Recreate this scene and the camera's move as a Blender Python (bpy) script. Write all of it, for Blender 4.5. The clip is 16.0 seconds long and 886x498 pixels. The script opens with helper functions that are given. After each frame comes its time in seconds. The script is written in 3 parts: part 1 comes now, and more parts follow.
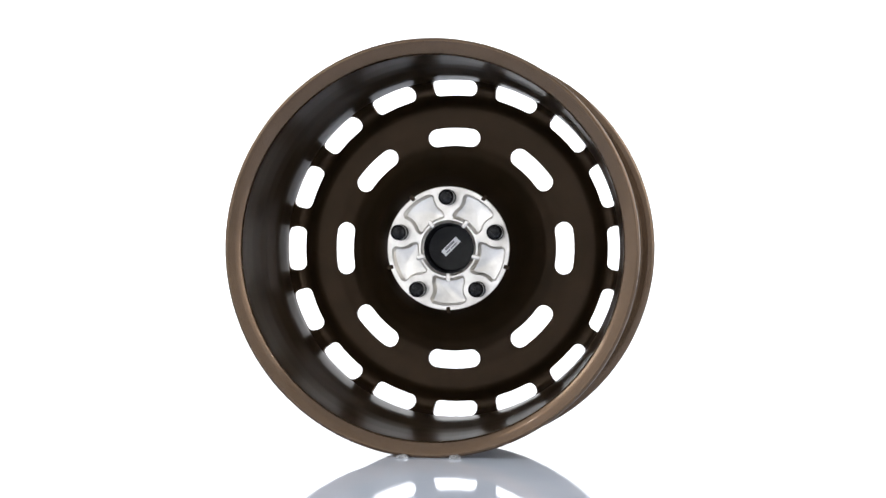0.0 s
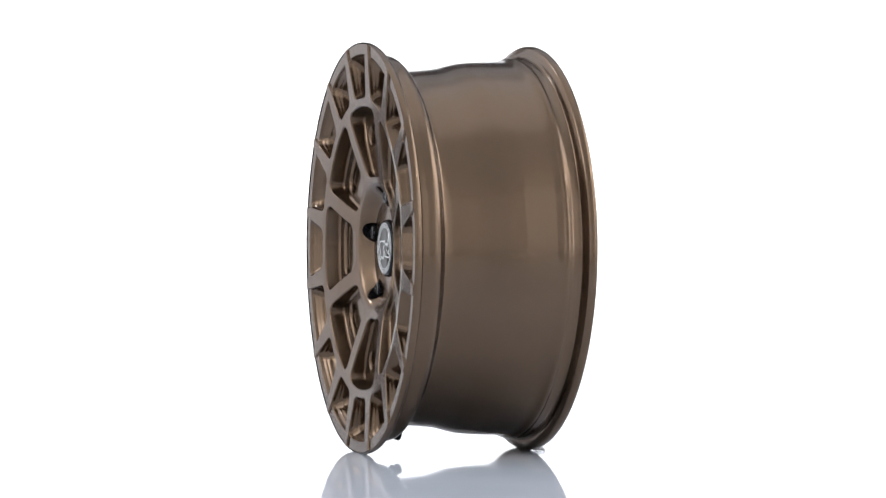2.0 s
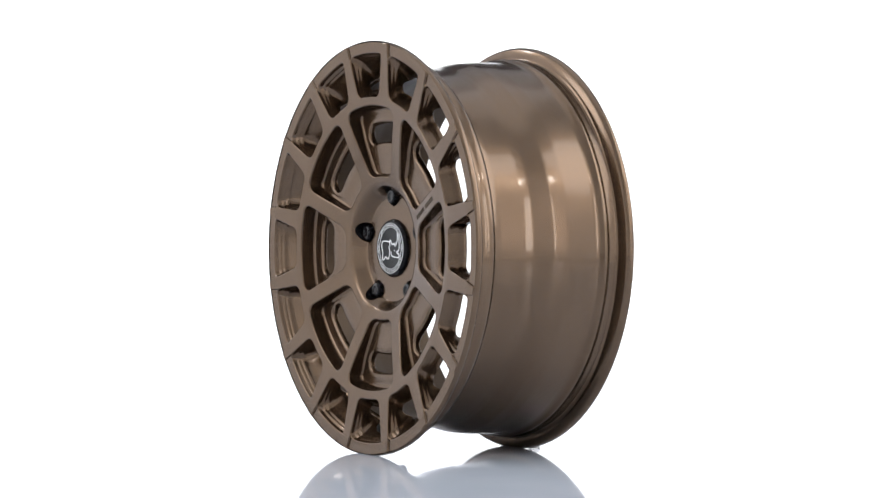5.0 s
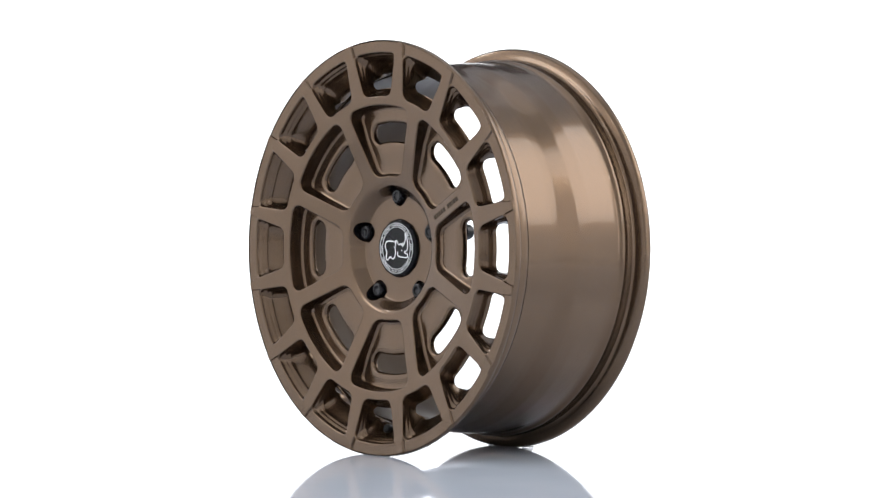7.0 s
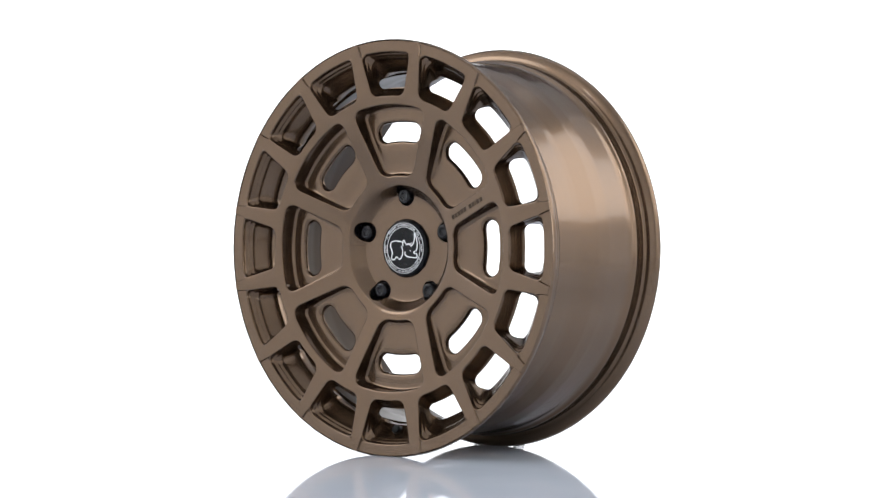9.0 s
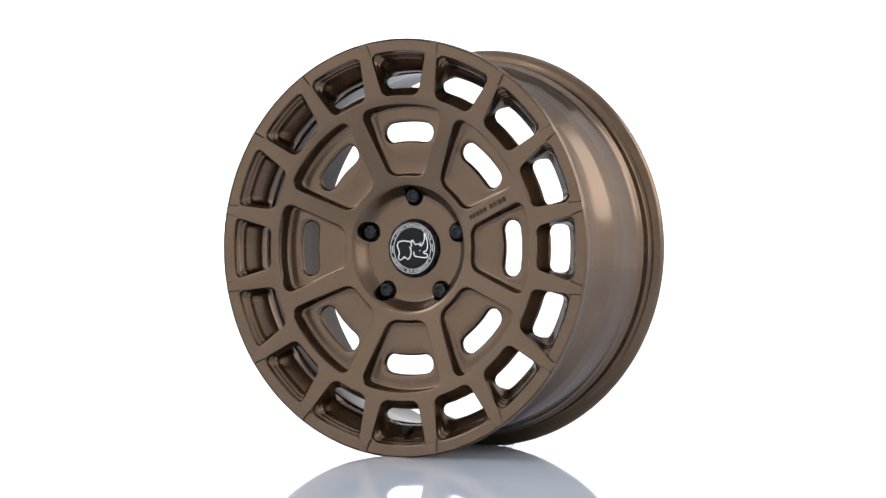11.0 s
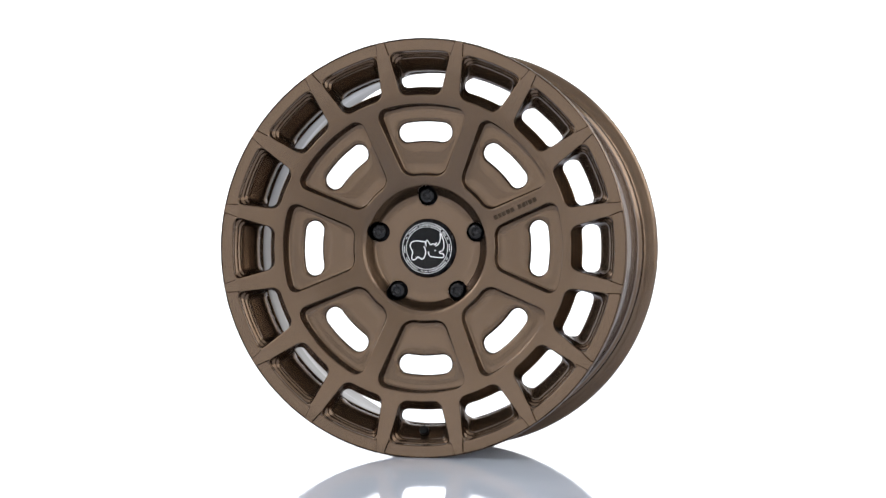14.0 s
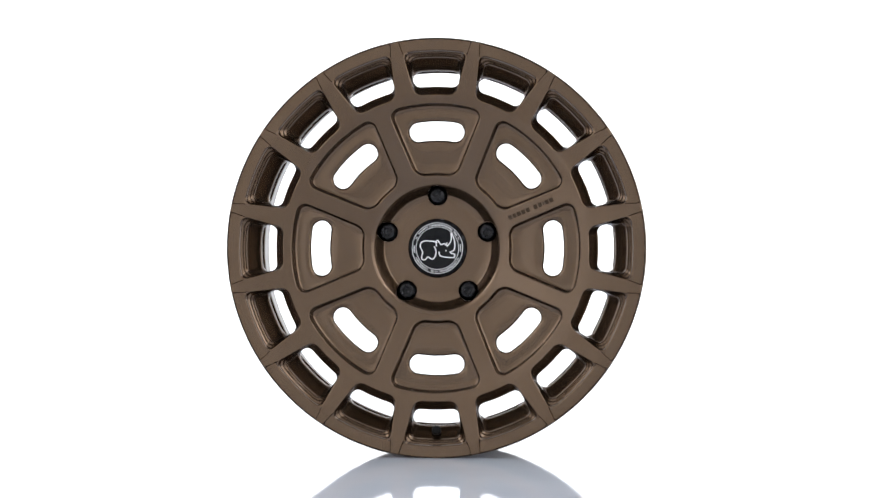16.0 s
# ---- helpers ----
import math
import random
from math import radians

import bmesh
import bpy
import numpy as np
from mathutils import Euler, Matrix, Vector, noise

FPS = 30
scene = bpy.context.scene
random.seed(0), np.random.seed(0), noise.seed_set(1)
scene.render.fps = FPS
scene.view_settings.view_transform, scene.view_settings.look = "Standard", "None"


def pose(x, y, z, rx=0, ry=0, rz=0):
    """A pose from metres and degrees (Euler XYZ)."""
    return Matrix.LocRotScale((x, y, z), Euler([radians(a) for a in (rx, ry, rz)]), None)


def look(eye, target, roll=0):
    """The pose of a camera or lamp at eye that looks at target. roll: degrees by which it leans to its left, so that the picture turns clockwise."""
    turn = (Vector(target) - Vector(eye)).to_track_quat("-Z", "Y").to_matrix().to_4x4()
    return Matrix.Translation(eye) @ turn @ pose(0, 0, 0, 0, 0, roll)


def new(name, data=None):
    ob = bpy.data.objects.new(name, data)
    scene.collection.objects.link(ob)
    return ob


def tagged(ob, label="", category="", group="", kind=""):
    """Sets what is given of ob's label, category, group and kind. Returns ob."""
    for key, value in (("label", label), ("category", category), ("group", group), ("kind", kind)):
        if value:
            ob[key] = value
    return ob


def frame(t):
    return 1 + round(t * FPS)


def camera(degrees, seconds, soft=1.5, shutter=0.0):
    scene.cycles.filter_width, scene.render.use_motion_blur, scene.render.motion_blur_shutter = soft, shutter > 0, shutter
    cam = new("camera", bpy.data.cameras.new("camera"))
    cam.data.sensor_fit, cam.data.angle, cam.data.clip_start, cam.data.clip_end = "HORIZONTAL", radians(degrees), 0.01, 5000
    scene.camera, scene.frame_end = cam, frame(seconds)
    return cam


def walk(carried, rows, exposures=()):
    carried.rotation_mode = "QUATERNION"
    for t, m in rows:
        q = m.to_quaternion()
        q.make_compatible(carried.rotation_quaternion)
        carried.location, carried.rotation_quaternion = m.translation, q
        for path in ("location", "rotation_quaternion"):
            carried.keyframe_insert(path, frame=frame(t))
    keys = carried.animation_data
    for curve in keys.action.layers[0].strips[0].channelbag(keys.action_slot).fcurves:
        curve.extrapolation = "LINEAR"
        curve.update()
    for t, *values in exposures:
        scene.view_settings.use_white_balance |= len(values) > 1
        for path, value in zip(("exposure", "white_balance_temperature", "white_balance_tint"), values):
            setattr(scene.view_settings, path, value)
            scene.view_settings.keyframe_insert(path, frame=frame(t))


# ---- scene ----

# The camera stands still on its tripod, level with the middle of the wheel.
DISTANCE, EYE_HEIGHT = 3.0836, 0.2455
cam = camera(19.82, 16.0, soft=1.35)
STAND = look((0, -DISTANCE, EYE_HEIGHT), (0, 0, EYE_HEIGHT))
walk(cam, [(0, STAND), (16, STAND)])

# ---- light: added unseen glowing panels, softboxes at both sides, above and behind the camera ----
world = bpy.data.worlds.new("studio")
world.use_nodes = True
world.node_tree.nodes["Background"].inputs[0].default_value = (0.9, 0.95, 1.0, 1)
world.node_tree.nodes["Background"].inputs[1].default_value = 0.03
scene.world = world
scene.view_settings.exposure = 0.0


def softbox(name, eye, target, wide, high, watts, colour=(1, 1, 1)):
    lamp = bpy.data.lights.new(name, "AREA")
    lamp.shape, lamp.size, lamp.size_y, lamp.energy, lamp.color = "RECTANGLE", wide, high, watts, colour
    ob = new(name, lamp)
    ob.matrix_world = look(eye, target)
    return ob


def aimed(azimuth, elevation, distance):
    """A place round the wheel: degrees from the camera's side, to the right, and up."""
    a, e = radians(azimuth), radians(elevation)
    return (distance * math.cos(e) * math.sin(a), -distance * math.cos(e) * math.cos(a), 0.25 + distance * math.sin(e))


softbox("left_softbox", aimed(-84, 30, 1.8), (0, 0, 0.25), 0.80, 0.60, 8.0, (0.97, 0.985, 1.0))
softbox("right_softbox", aimed(86, 32, 1.9), (0, 0, 0.25), 1.40, 1.40, 21.0, (0.97, 0.985, 1.0))
softbox("key_lamp", aimed(54, 36, 2.3), (0, 0, 0.25), 0.15, 0.12, 2.6, (1.0, 0.98, 0.95))
softbox("strip_softbox", aimed(47, 13, 2.3), (0, 0, 0.25), 0.18, 1.20, 5.5, (1.0, 0.99, 0.975))
# Added lamp, unseen: draws thin bright lines along the pocket edges.
softbox("added_fill_lamp", aimed(-50, 36, 2.3), (0, 0, 0.25), 0.15, 0.12, 2.0, (1.0, 0.98, 0.95))
softbox("front_softbox", aimed(-24, 4, 3.3), (0, 0, 0.25), 1.1, 0.90, 1.9, (1.0, 0.99, 0.975))
softbox("overhead_softbox", (0.0, 0.3, 2.4), (0, 0, 0), 1.8, 1.8, 7.0, (0.95, 0.98, 1.0))
softbox("rear_softbox", (-1.25, 0.85, 1.5), (0, 0, 0.25), 0.2, 0.2, 3.0, (0.97, 0.985, 1.0))


# ---- materials ----
def material(name):
    m = bpy.data.materials.new(name)
    m.use_nodes = True
    nodes, links = m.node_tree.nodes, m.node_tree.links
    return m, nodes, links, nodes["Principled BSDF"]


def grain(nodes, links, scale, detail=4.0):
    coords = nodes.new("ShaderNodeTexCoord")
    tex = nodes.new("ShaderNodeTexNoise")
    tex.inputs["Scale"].default_value, tex.inputs["Detail"].default_value = scale, detail
    links.new(coords.outputs["Object"], tex.inputs["Vector"])
    return tex


def ramp(nodes, links, source, low, high, start=0.35, end=0.65):
    r = nodes.new("ShaderNodeValToRGB")
    r.color_ramp.elements[0].color, r.color_ramp.elements[1].color = (*low, 1), (*high, 1)
    r.color_ramp.elements[0].position, r.color_ramp.elements[1].position = start, end
    links.new(source, r.inputs[0])
    return r


def relief(nodes, links, source, shader, strength, distance):
    b = nodes.new("ShaderNodeBump")
    b.inputs["Strength"].default_value, b.inputs["Distance"].default_value = strength, distance
    links.new(source, b.inputs["Height"])
    links.new(b.outputs[0], shader.inputs["Normal"])


def rough_range(nodes, links, source, shader, low, high):
    r = nodes.new("ShaderNodeMapRange")
    r.inputs["To Min"].default_value, r.inputs["To Max"].default_value = low, high
    links.new(source, r.inputs["Value"])
    links.new(r.outputs[0], shader.inputs["Roughness"])


def bronze_paint():
    m, nodes, links, shader = material("satin_bronze_paint")
    flake = grain(nodes, links, 700, 1)
    broad = grain(nodes, links, 9, 3)
    mix = nodes.new("ShaderNodeMixRGB")
    mix.inputs[0].default_value = 0.75
    links.new(flake.outputs[0], mix.inputs[1])
    links.new(broad.outputs[0], mix.inputs[2])
    links.new(ramp(nodes, links, mix.outputs[0], (0.0985, 0.0615, 0.0360), (0.1065, 0.0665, 0.0392)).outputs[0], shader.inputs["Base Color"])
    shader.inputs["Metallic"].default_value = 0.94
    rough_range(nodes, links, broad.outputs[0], shader, 0.25, 0.28)
    relief(nodes, links, flake.outputs[0], shader, 0.02, 0.0003)
    shader.inputs["Specular IOR Level"].default_value = 0.1
    shader.inputs["Specular Tint"].default_value = (0.55, 0.54, 0.55, 1)
    shader.inputs["Coat Weight"].default_value, shader.inputs["Coat Roughness"].default_value = 0.46, 0.09
    return m


def plain_paint(name, low, high, rough, metal=0.0, scale=60, bump=0.05, shine=0.5):
    m, nodes, links, shader = material(name)
    tex = grain(nodes, links, scale, 5)
    links.new(ramp(nodes, links, tex.outputs[0], low, high).outputs[0], shader.inputs["Base Color"])
    shader.inputs["Metallic"].default_value = metal
    rough_range(nodes, links, tex.outputs[0], shader, rough * 0.85, rough * 1.15)
    shader.inputs["Specular IOR Level"].default_value = shine
    if bump:
        relief(nodes, links, tex.outputs[0], shader, bump, 0.0005)
    return m


def machined():
    m, nodes, links, shader = material("machined_aluminium")
    tex = grain(nodes, links, 40, 6)
    fine = grain(nodes, links, 900, 2)
    links.new(ramp(nodes, links, tex.outputs[0], (0.58, 0.555, 0.52), (0.82, 0.79, 0.75)).outputs[0], shader.inputs["Base Color"])
    shader.inputs["Metallic"].default_value = 1.0
    rough_range(nodes, links, tex.outputs[0], shader, 0.24, 0.42)
    relief(nodes, links, fine.outputs[0], shader, 0.12, 0.0003)
    return m


def acrylic():
    m, nodes, links, shader = material("white_acrylic")
    tex = grain(nodes, links, 5, 3)
    links.new(ramp(nodes, links, tex.outputs[0], (0.55, 0.59, 0.67), (0.58, 0.62, 0.70)).outputs[0], shader.inputs["Base Color"])
    rough_range(nodes, links, tex.outputs[0], shader, 0.035, 0.05)
    shader.inputs["IOR"].default_value = 1.49
    return m


def clear_rubber():
    m, nodes, links, shader = material("clear_rubber")
    tex = grain(nodes, links, 200, 2)
    links.new(ramp(nodes, links, tex.outputs[0], (0.90, 0.91, 0.92), (0.95, 0.95, 0.96)).outputs[0], shader.inputs["Base Color"])
    shader.inputs["Transmission Weight"].default_value = 0.75
    shader.inputs["Roughness"].default_value, shader.inputs["IOR"].default_value = 0.18, 1.45
    return m


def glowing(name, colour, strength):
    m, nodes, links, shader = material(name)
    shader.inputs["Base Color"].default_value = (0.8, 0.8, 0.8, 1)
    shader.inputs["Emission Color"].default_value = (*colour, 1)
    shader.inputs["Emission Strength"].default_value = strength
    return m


BRONZE = bronze_paint()
# Inside of the barrel and back of the disc: darker brown than the face.
INNER = plain_paint("dark_brown_paint", (0.030, 0.0180, 0.0092), (0.036, 0.0215, 0.0112), 0.30, 0.45, 30, 0.0, 0.14)
ALUMINIUM = machined()
BLACK = plain_paint("black_satin_metal", (0.004, 0.004, 0.005), (0.008, 0.008, 0.009), 0.12, 0.0, 300, 0.02, 0.22)
CAP_BLACK = plain_paint("black_gloss_plastic", (0.004, 0.004, 0.005), (0.007, 0.007, 0.008), 0.12, 0.0, 120, 0.01, 0.15)
RUBBER = plain_paint("black_rubber", (0.003, 0.003, 0.003), (0.006, 0.006, 0.006), 0.4, 0.0, 400, 0.05, 0.1)
WHITE_PRINT = plain_paint("white_print", (0.74, 0.75, 0.76), (0.82, 0.82, 0.82), 0.45, 0.0, 300, 0.02)
GREY_PRINT = plain_paint("grey_print", (0.16, 0.16, 0.17), (0.22, 0.22, 0.23), 0.5, 0.0, 300, 0.02)
ENGRAVED = plain_paint("dark_bronze_engraving", (0.034, 0.023, 0.015), (0.044, 0.030, 0.020), 0.6, 0.2, 300, 0.05, 0.1)
ACRYLIC = acrylic()
CLEAR = clear_rubber()
# The backdrop glows by itself; its even light is put in as emission.
BACKDROP_GLOW = glowing("glowing_white_backdrop", (1.0, 1.0, 1.0), 1.06)
DARK_PANEL = plain_paint("dark_grey_panel", (0.05, 0.05, 0.053), (0.075, 0.075, 0.08), 0.85, 0.0, 3)
# Glow of the unseen side, front and top panels, added for light.
SIDE_GLOW = glowing("glowing_side_panel", (0.97, 0.98, 1.0), 0.64)
FRONT_GLOW = glowing("glowing_front_panel", (1.0, 0.99, 0.97), 0.275)
TOP_GLOW = glowing("glowing_top_panel", (0.95, 0.98, 1.0), 0.06)


# ---- mesh helpers ----
def mesh_of(name, verts, faces, mat, angle=35):
    me = bpy.data.meshes.new(name)
    me.from_pydata([tuple(map(float, v)) for v in verts], [], [tuple(map(int, f)) for f in faces])
    me.validate()
    bm = bmesh.new()
    bm.from_mesh(me)
    bmesh.ops.remove_doubles(bm, verts=bm.verts, dist=2e-6)
    bmesh.ops.recalc_face_normals(bm, faces=bm.faces)
    bm.to_mesh(me)
    bm.free()
    me.shade_smooth()
    me.set_sharp_from_angle(angle=radians(angle))
    me.materials.append(mat)
    return me


def part(name, me, parent, label="", m=None):
    ob = new(name, me)
    ob.parent = parent
    if m is not None:
        ob.matrix_basis = m
    return tagged(ob, label)


def join(*pieces):
    """Several (verts, faces) as one."""
    verts, faces = [], []
    for v, f in pieces:
        n = len(verts)
        verts += list(v)
        faces += [tuple(i + n for i in face) for face in f]
    return verts, faces


def loft(loops, closed=True, cap_first=False, cap_last=False):
    """Quads between loops of equal length."""
    n = len(loops[0])
    verts = [p for loop in loops for p in loop]
    faces = []
    for k in range(len(loops) - 1):
        for i in range(n if closed else n - 1):
            j = (i + 1) % n
            faces.append((k * n + i, k * n + j, (k + 1) * n + j, (k + 1) * n + i))
    if cap_first:
        faces.append(tuple(range(n)))
    if cap_last:
        faces.append(tuple((len(loops) - 1) * n + i for i in range(n)))
    return verts, faces


def lathe(profile, n=256, cx=0.0, cz=0.0, cap_first=False, cap_last=False, turn=0.0):
    """Turns (radius, y) pairs round the wheel's axle, or round a parallel line through (cx, cz)."""
    loops = []
    for r, y in profile:
        a = np.arange(n) * 2 * math.pi / n + turn
        loops.append([(cx + r * math.cos(t), y, cz + r * math.sin(t)) for t in a])
    return loft(loops, True, cap_first, cap_last)


def rounded(profile, size, steps=4):
    """Rounds the inner corners of an open (radius, y) profile."""
    out = [profile[0]]
    for a, b, c in zip(profile, profile[1:], profile[2:]):
        a, b, c = np.array(a), np.array(b), np.array(c)
        d1, d2 = np.linalg.norm(a - b), np.linalg.norm(c - b)
        s = min(size, 0.45 * d1, 0.45 * d2)
        p, q = b + (a - b) / d1 * s, b + (c - b) / d2 * s
        for t in np.linspace(0, 1, steps + 1):
            out.append(tuple((1 - t) ** 2 * p + 2 * t * (1 - t) * b + t * t * q))
    return out + [profile[-1]]


# ---- the wheel's measures: axle along y, the face towards -y; radius 0 at the axle ----
RADIUS = 0.2465
FACE = np.array([(0.0, -0.0692), (0.0624, -0.0692), (0.0634, -0.0695), (0.0643, -0.0703), (0.0732, -0.0819), (0.0744, -0.0833),
                 (0.0757, -0.0845), (0.0774, -0.0855), (0.086, -0.0874), (0.10, -0.0903), (0.12, -0.0945), (0.14, -0.0985), (0.16, -0.1018), (0.18, -0.1048),
                 (0.21, -0.1078), (0.232, -0.1098), (0.25, -0.1106)])
REAR = np.array([(0.0, -0.0305), (0.0764, -0.0305), (0.080, -0.0375), (0.09, -0.0520), (0.10, -0.0620), (0.115, -0.0705), (0.13, -0.0750),
                 (0.15, -0.0772), (0.17, -0.0775), (0.176, -0.0776), (0.181, -0.0795), (0.186, -0.0838), (0.190, -0.0858), (0.199, -0.0862), (0.2025, -0.0840), (0.2060, -0.0765), (0.2086, -0.0680), (0.2105, -0.0650), (0.2245, -0.0640)])
FLOOR = np.array([(0.08, -0.0788), (0.10, -0.0803), (0.138, -0.0840), (0.17, -0.0835)])
LUG_CIRCLE, LUG_HOLE = 0.0624, 0.0118
STEP = 0.0021


def rear_y(r):
    return np.interp(r, REAR[:, 0], REAR[:, 1])


def spoke_half(r):
    return np.interp(r, [0.225, 0.2475], [0.0076, 0.0042])


def face_y(x, z):
    """The front surface; near the rim the spokes stand proud of the flange."""
    r, a = np.hypot(x, z), np.arctan2(z, x)
    off = np.abs(a % radians(22.5) - radians(11.25))
    across = r * np.sin(off)
    low = np.clip((across - spoke_half(r)) / 0.0011, 0, 1) * np.clip((r - 0.2300) / 0.0015, 0, 1)
    return np.interp(r, FACE[:, 0], FACE[:, 1]) + STEP * low


# Shapes as signed insets (positive inside), for openings centred on the upward axis.
def gap_inset(x, z, r0, r1, half, slope, zref, rho):
    r = np.hypot(x, z)
    side = 1 / math.sqrt(1 + slope * slope)
    lim = half + slope * (z - zref)
    a = np.stack([r1 - r, r - r0, (lim - x) * side, (lim + x) * side])
    near = np.maximum(rho - a, 0)
    return np.where((a >= rho).all(0), a.min(0), rho - np.sqrt((near ** 2).sum(0)))


def slot_inset(x, z, half=0.0112, mid=0.1388, reach=0.154):
    a = np.clip(np.arctan2(x, z), -reach, reach)
    return half - np.hypot(x - mid * np.sin(a), z - mid * np.cos(a))


def outline(inset, d, centre, ways):
    """Points where the inset equals d, along ways from (0, centre)."""
    lo, hi = np.zeros(len(ways)), np.full(len(ways), 0.09)
    for _ in range(40):
        m = (lo + hi) / 2
        inside = inset(m * ways[:, 0], centre + m * ways[:, 1]) > d
        lo, hi = np.where(inside, m, lo), np.where(inside, hi, m)
    return np.stack([lo * ways[:, 0], centre + lo * ways[:, 1]], 1)


def even_ways(inset, d, centre, n):
    """Ways from the centre that meet the outline at even steps."""
    t = np.linspace(0, 2 * math.pi, 4001)[:-1]
    p = outline(inset, d, centre, np.stack([np.cos(t), np.sin(t)], 1))
    q = np.vstack([p, p[:1]])
    run = np.concatenate([[0], np.cumsum(np.linalg.norm(np.diff(q, axis=0), axis=1))])
    s = np.arange(n) / n * run[-1]
    even = np.stack([np.interp(s, run, q[:, 0]), np.interp(s, run, q[:, 1])], 1) - (0, centre)
    return even / np.linalg.norm(even, axis=1)[:, None]


def with_y(p, y):
    y = np.broadcast_to(y, (len(p),))
    return [(a[0], b, a[1]) for a, b in zip(p, y)]


def spun(p, degrees):
    """Turns flat (x, z) points clockwise from the upward axis."""
    c, s = math.cos(radians(degrees)), math.sin(radians(degrees))
    return np.stack([c * p[:, 0] + s * p[:, 1], -s * p[:, 0] + c * p[:, 1]], 1)


def sheet(outer, holes, fill, height, inner=None):
    """A surface y = height(x, z) inside the outer loop and outside the holes, with fill points."""
    from mathutils.geometry import delaunay_2d_cdt
    loops = [outer] + holes
    pts, edges = [], []
    for loop in loops:
        n = len(pts)
        pts += [tuple(p) for p in loop]
        edges += [(n + i, n + (i + 1) % len(loop)) for i in range(len(loop))]

    def inside(poly, q):
        a, b = poly, np.roll(poly, -1, 0)
        hit = np.zeros(len(q), bool)
        for (x0, y0), (x1, y1) in zip(a, b):
            if y0 != y1:
                hit ^= ((q[:, 1] < y0) != (q[:, 1] < y1)) & (q[:, 0] < (x1 - x0) * (q[:, 1] - y0) / (y1 - y0) + x0)
        return hit

    fill = np.asarray(fill)
    edge = np.array(pts)
    keep = np.array([((edge - p) ** 2).sum(1).min() > 0.0009 ** 2 for p in fill])
    for h in holes:
        keep &= ~inside(h, fill)
    pts += [tuple(p) for p in fill[keep]]
    v, _, f, *_ = delaunay_2d_cdt([Vector(p) for p in pts], edges, [], 0, 1e-7)
    v = np.array([tuple(p) for p in v])
    f = np.array([tuple(t) for t in f])
    mid = v[f].mean(1)
    ok = inside(outer, mid)
    for h in holes:
        ok &= ~inside(h, mid)
    y = height(v[:, 0], v[:, 1])
    return [(a[0], b, a[1]) for a, b in zip(v, y)], [tuple(t) for t in f[ok]]


def ring(r, n, turn=0.0, cx=0.0, cz=0.0):
    a = np.arange(n) * 2 * math.pi / n + turn
    return np.stack([cx + r * np.cos(a), cz + r * np.sin(a)], 1)


WIN_C, WIN_N = 0.2070, 72
POCKET_C, POCKET_N = 0.1388, 112


def window_shape(r0, r1, outer, inner, rho):
    """An opening between two spokes; outer and inner: how far its sides have drawn in, far from the axle and near it."""
    half, foot = 0.0365 - outer, 0.0269 - inner
    return lambda x, z: gap_inset(x, z, r0, r1, half, (half - foot) / 0.0335, 0.2235, rho)


def pocket_shape(x, z):
    return gap_inset(x, z, 0.0862, 0.1706, 0.0248, 0.425, 0.0865, 0.0125)


WIN_FRONT = window_shape(0.1806, 0.2325, 0.0, 0.0, 0.0085)
WIN_WAYS = even_ways(WIN_FRONT, 0.0, WIN_C, WIN_N)
WIN_BACK = window_shape(0.1910, 0.2100, 0.0060, 0.0008, 0.0080)
POCKET_WAYS = even_ways(pocket_shape, 0.0, POCKET_C, POCKET_N)
SLOT_WAYS = even_ways(slot_inset, 0.0, POCKET_C, POCKET_N)
LUG_ANGLES = [90 + 72 * k for k in range(5)]


# ---- the wheel ----
wheel = tagged(new("alloy_wheel"), "satin bronze alloy car wheel standing upright on a glossy white surface", "wheel")
body = Matrix.Translation((0, 0, RADIUS))


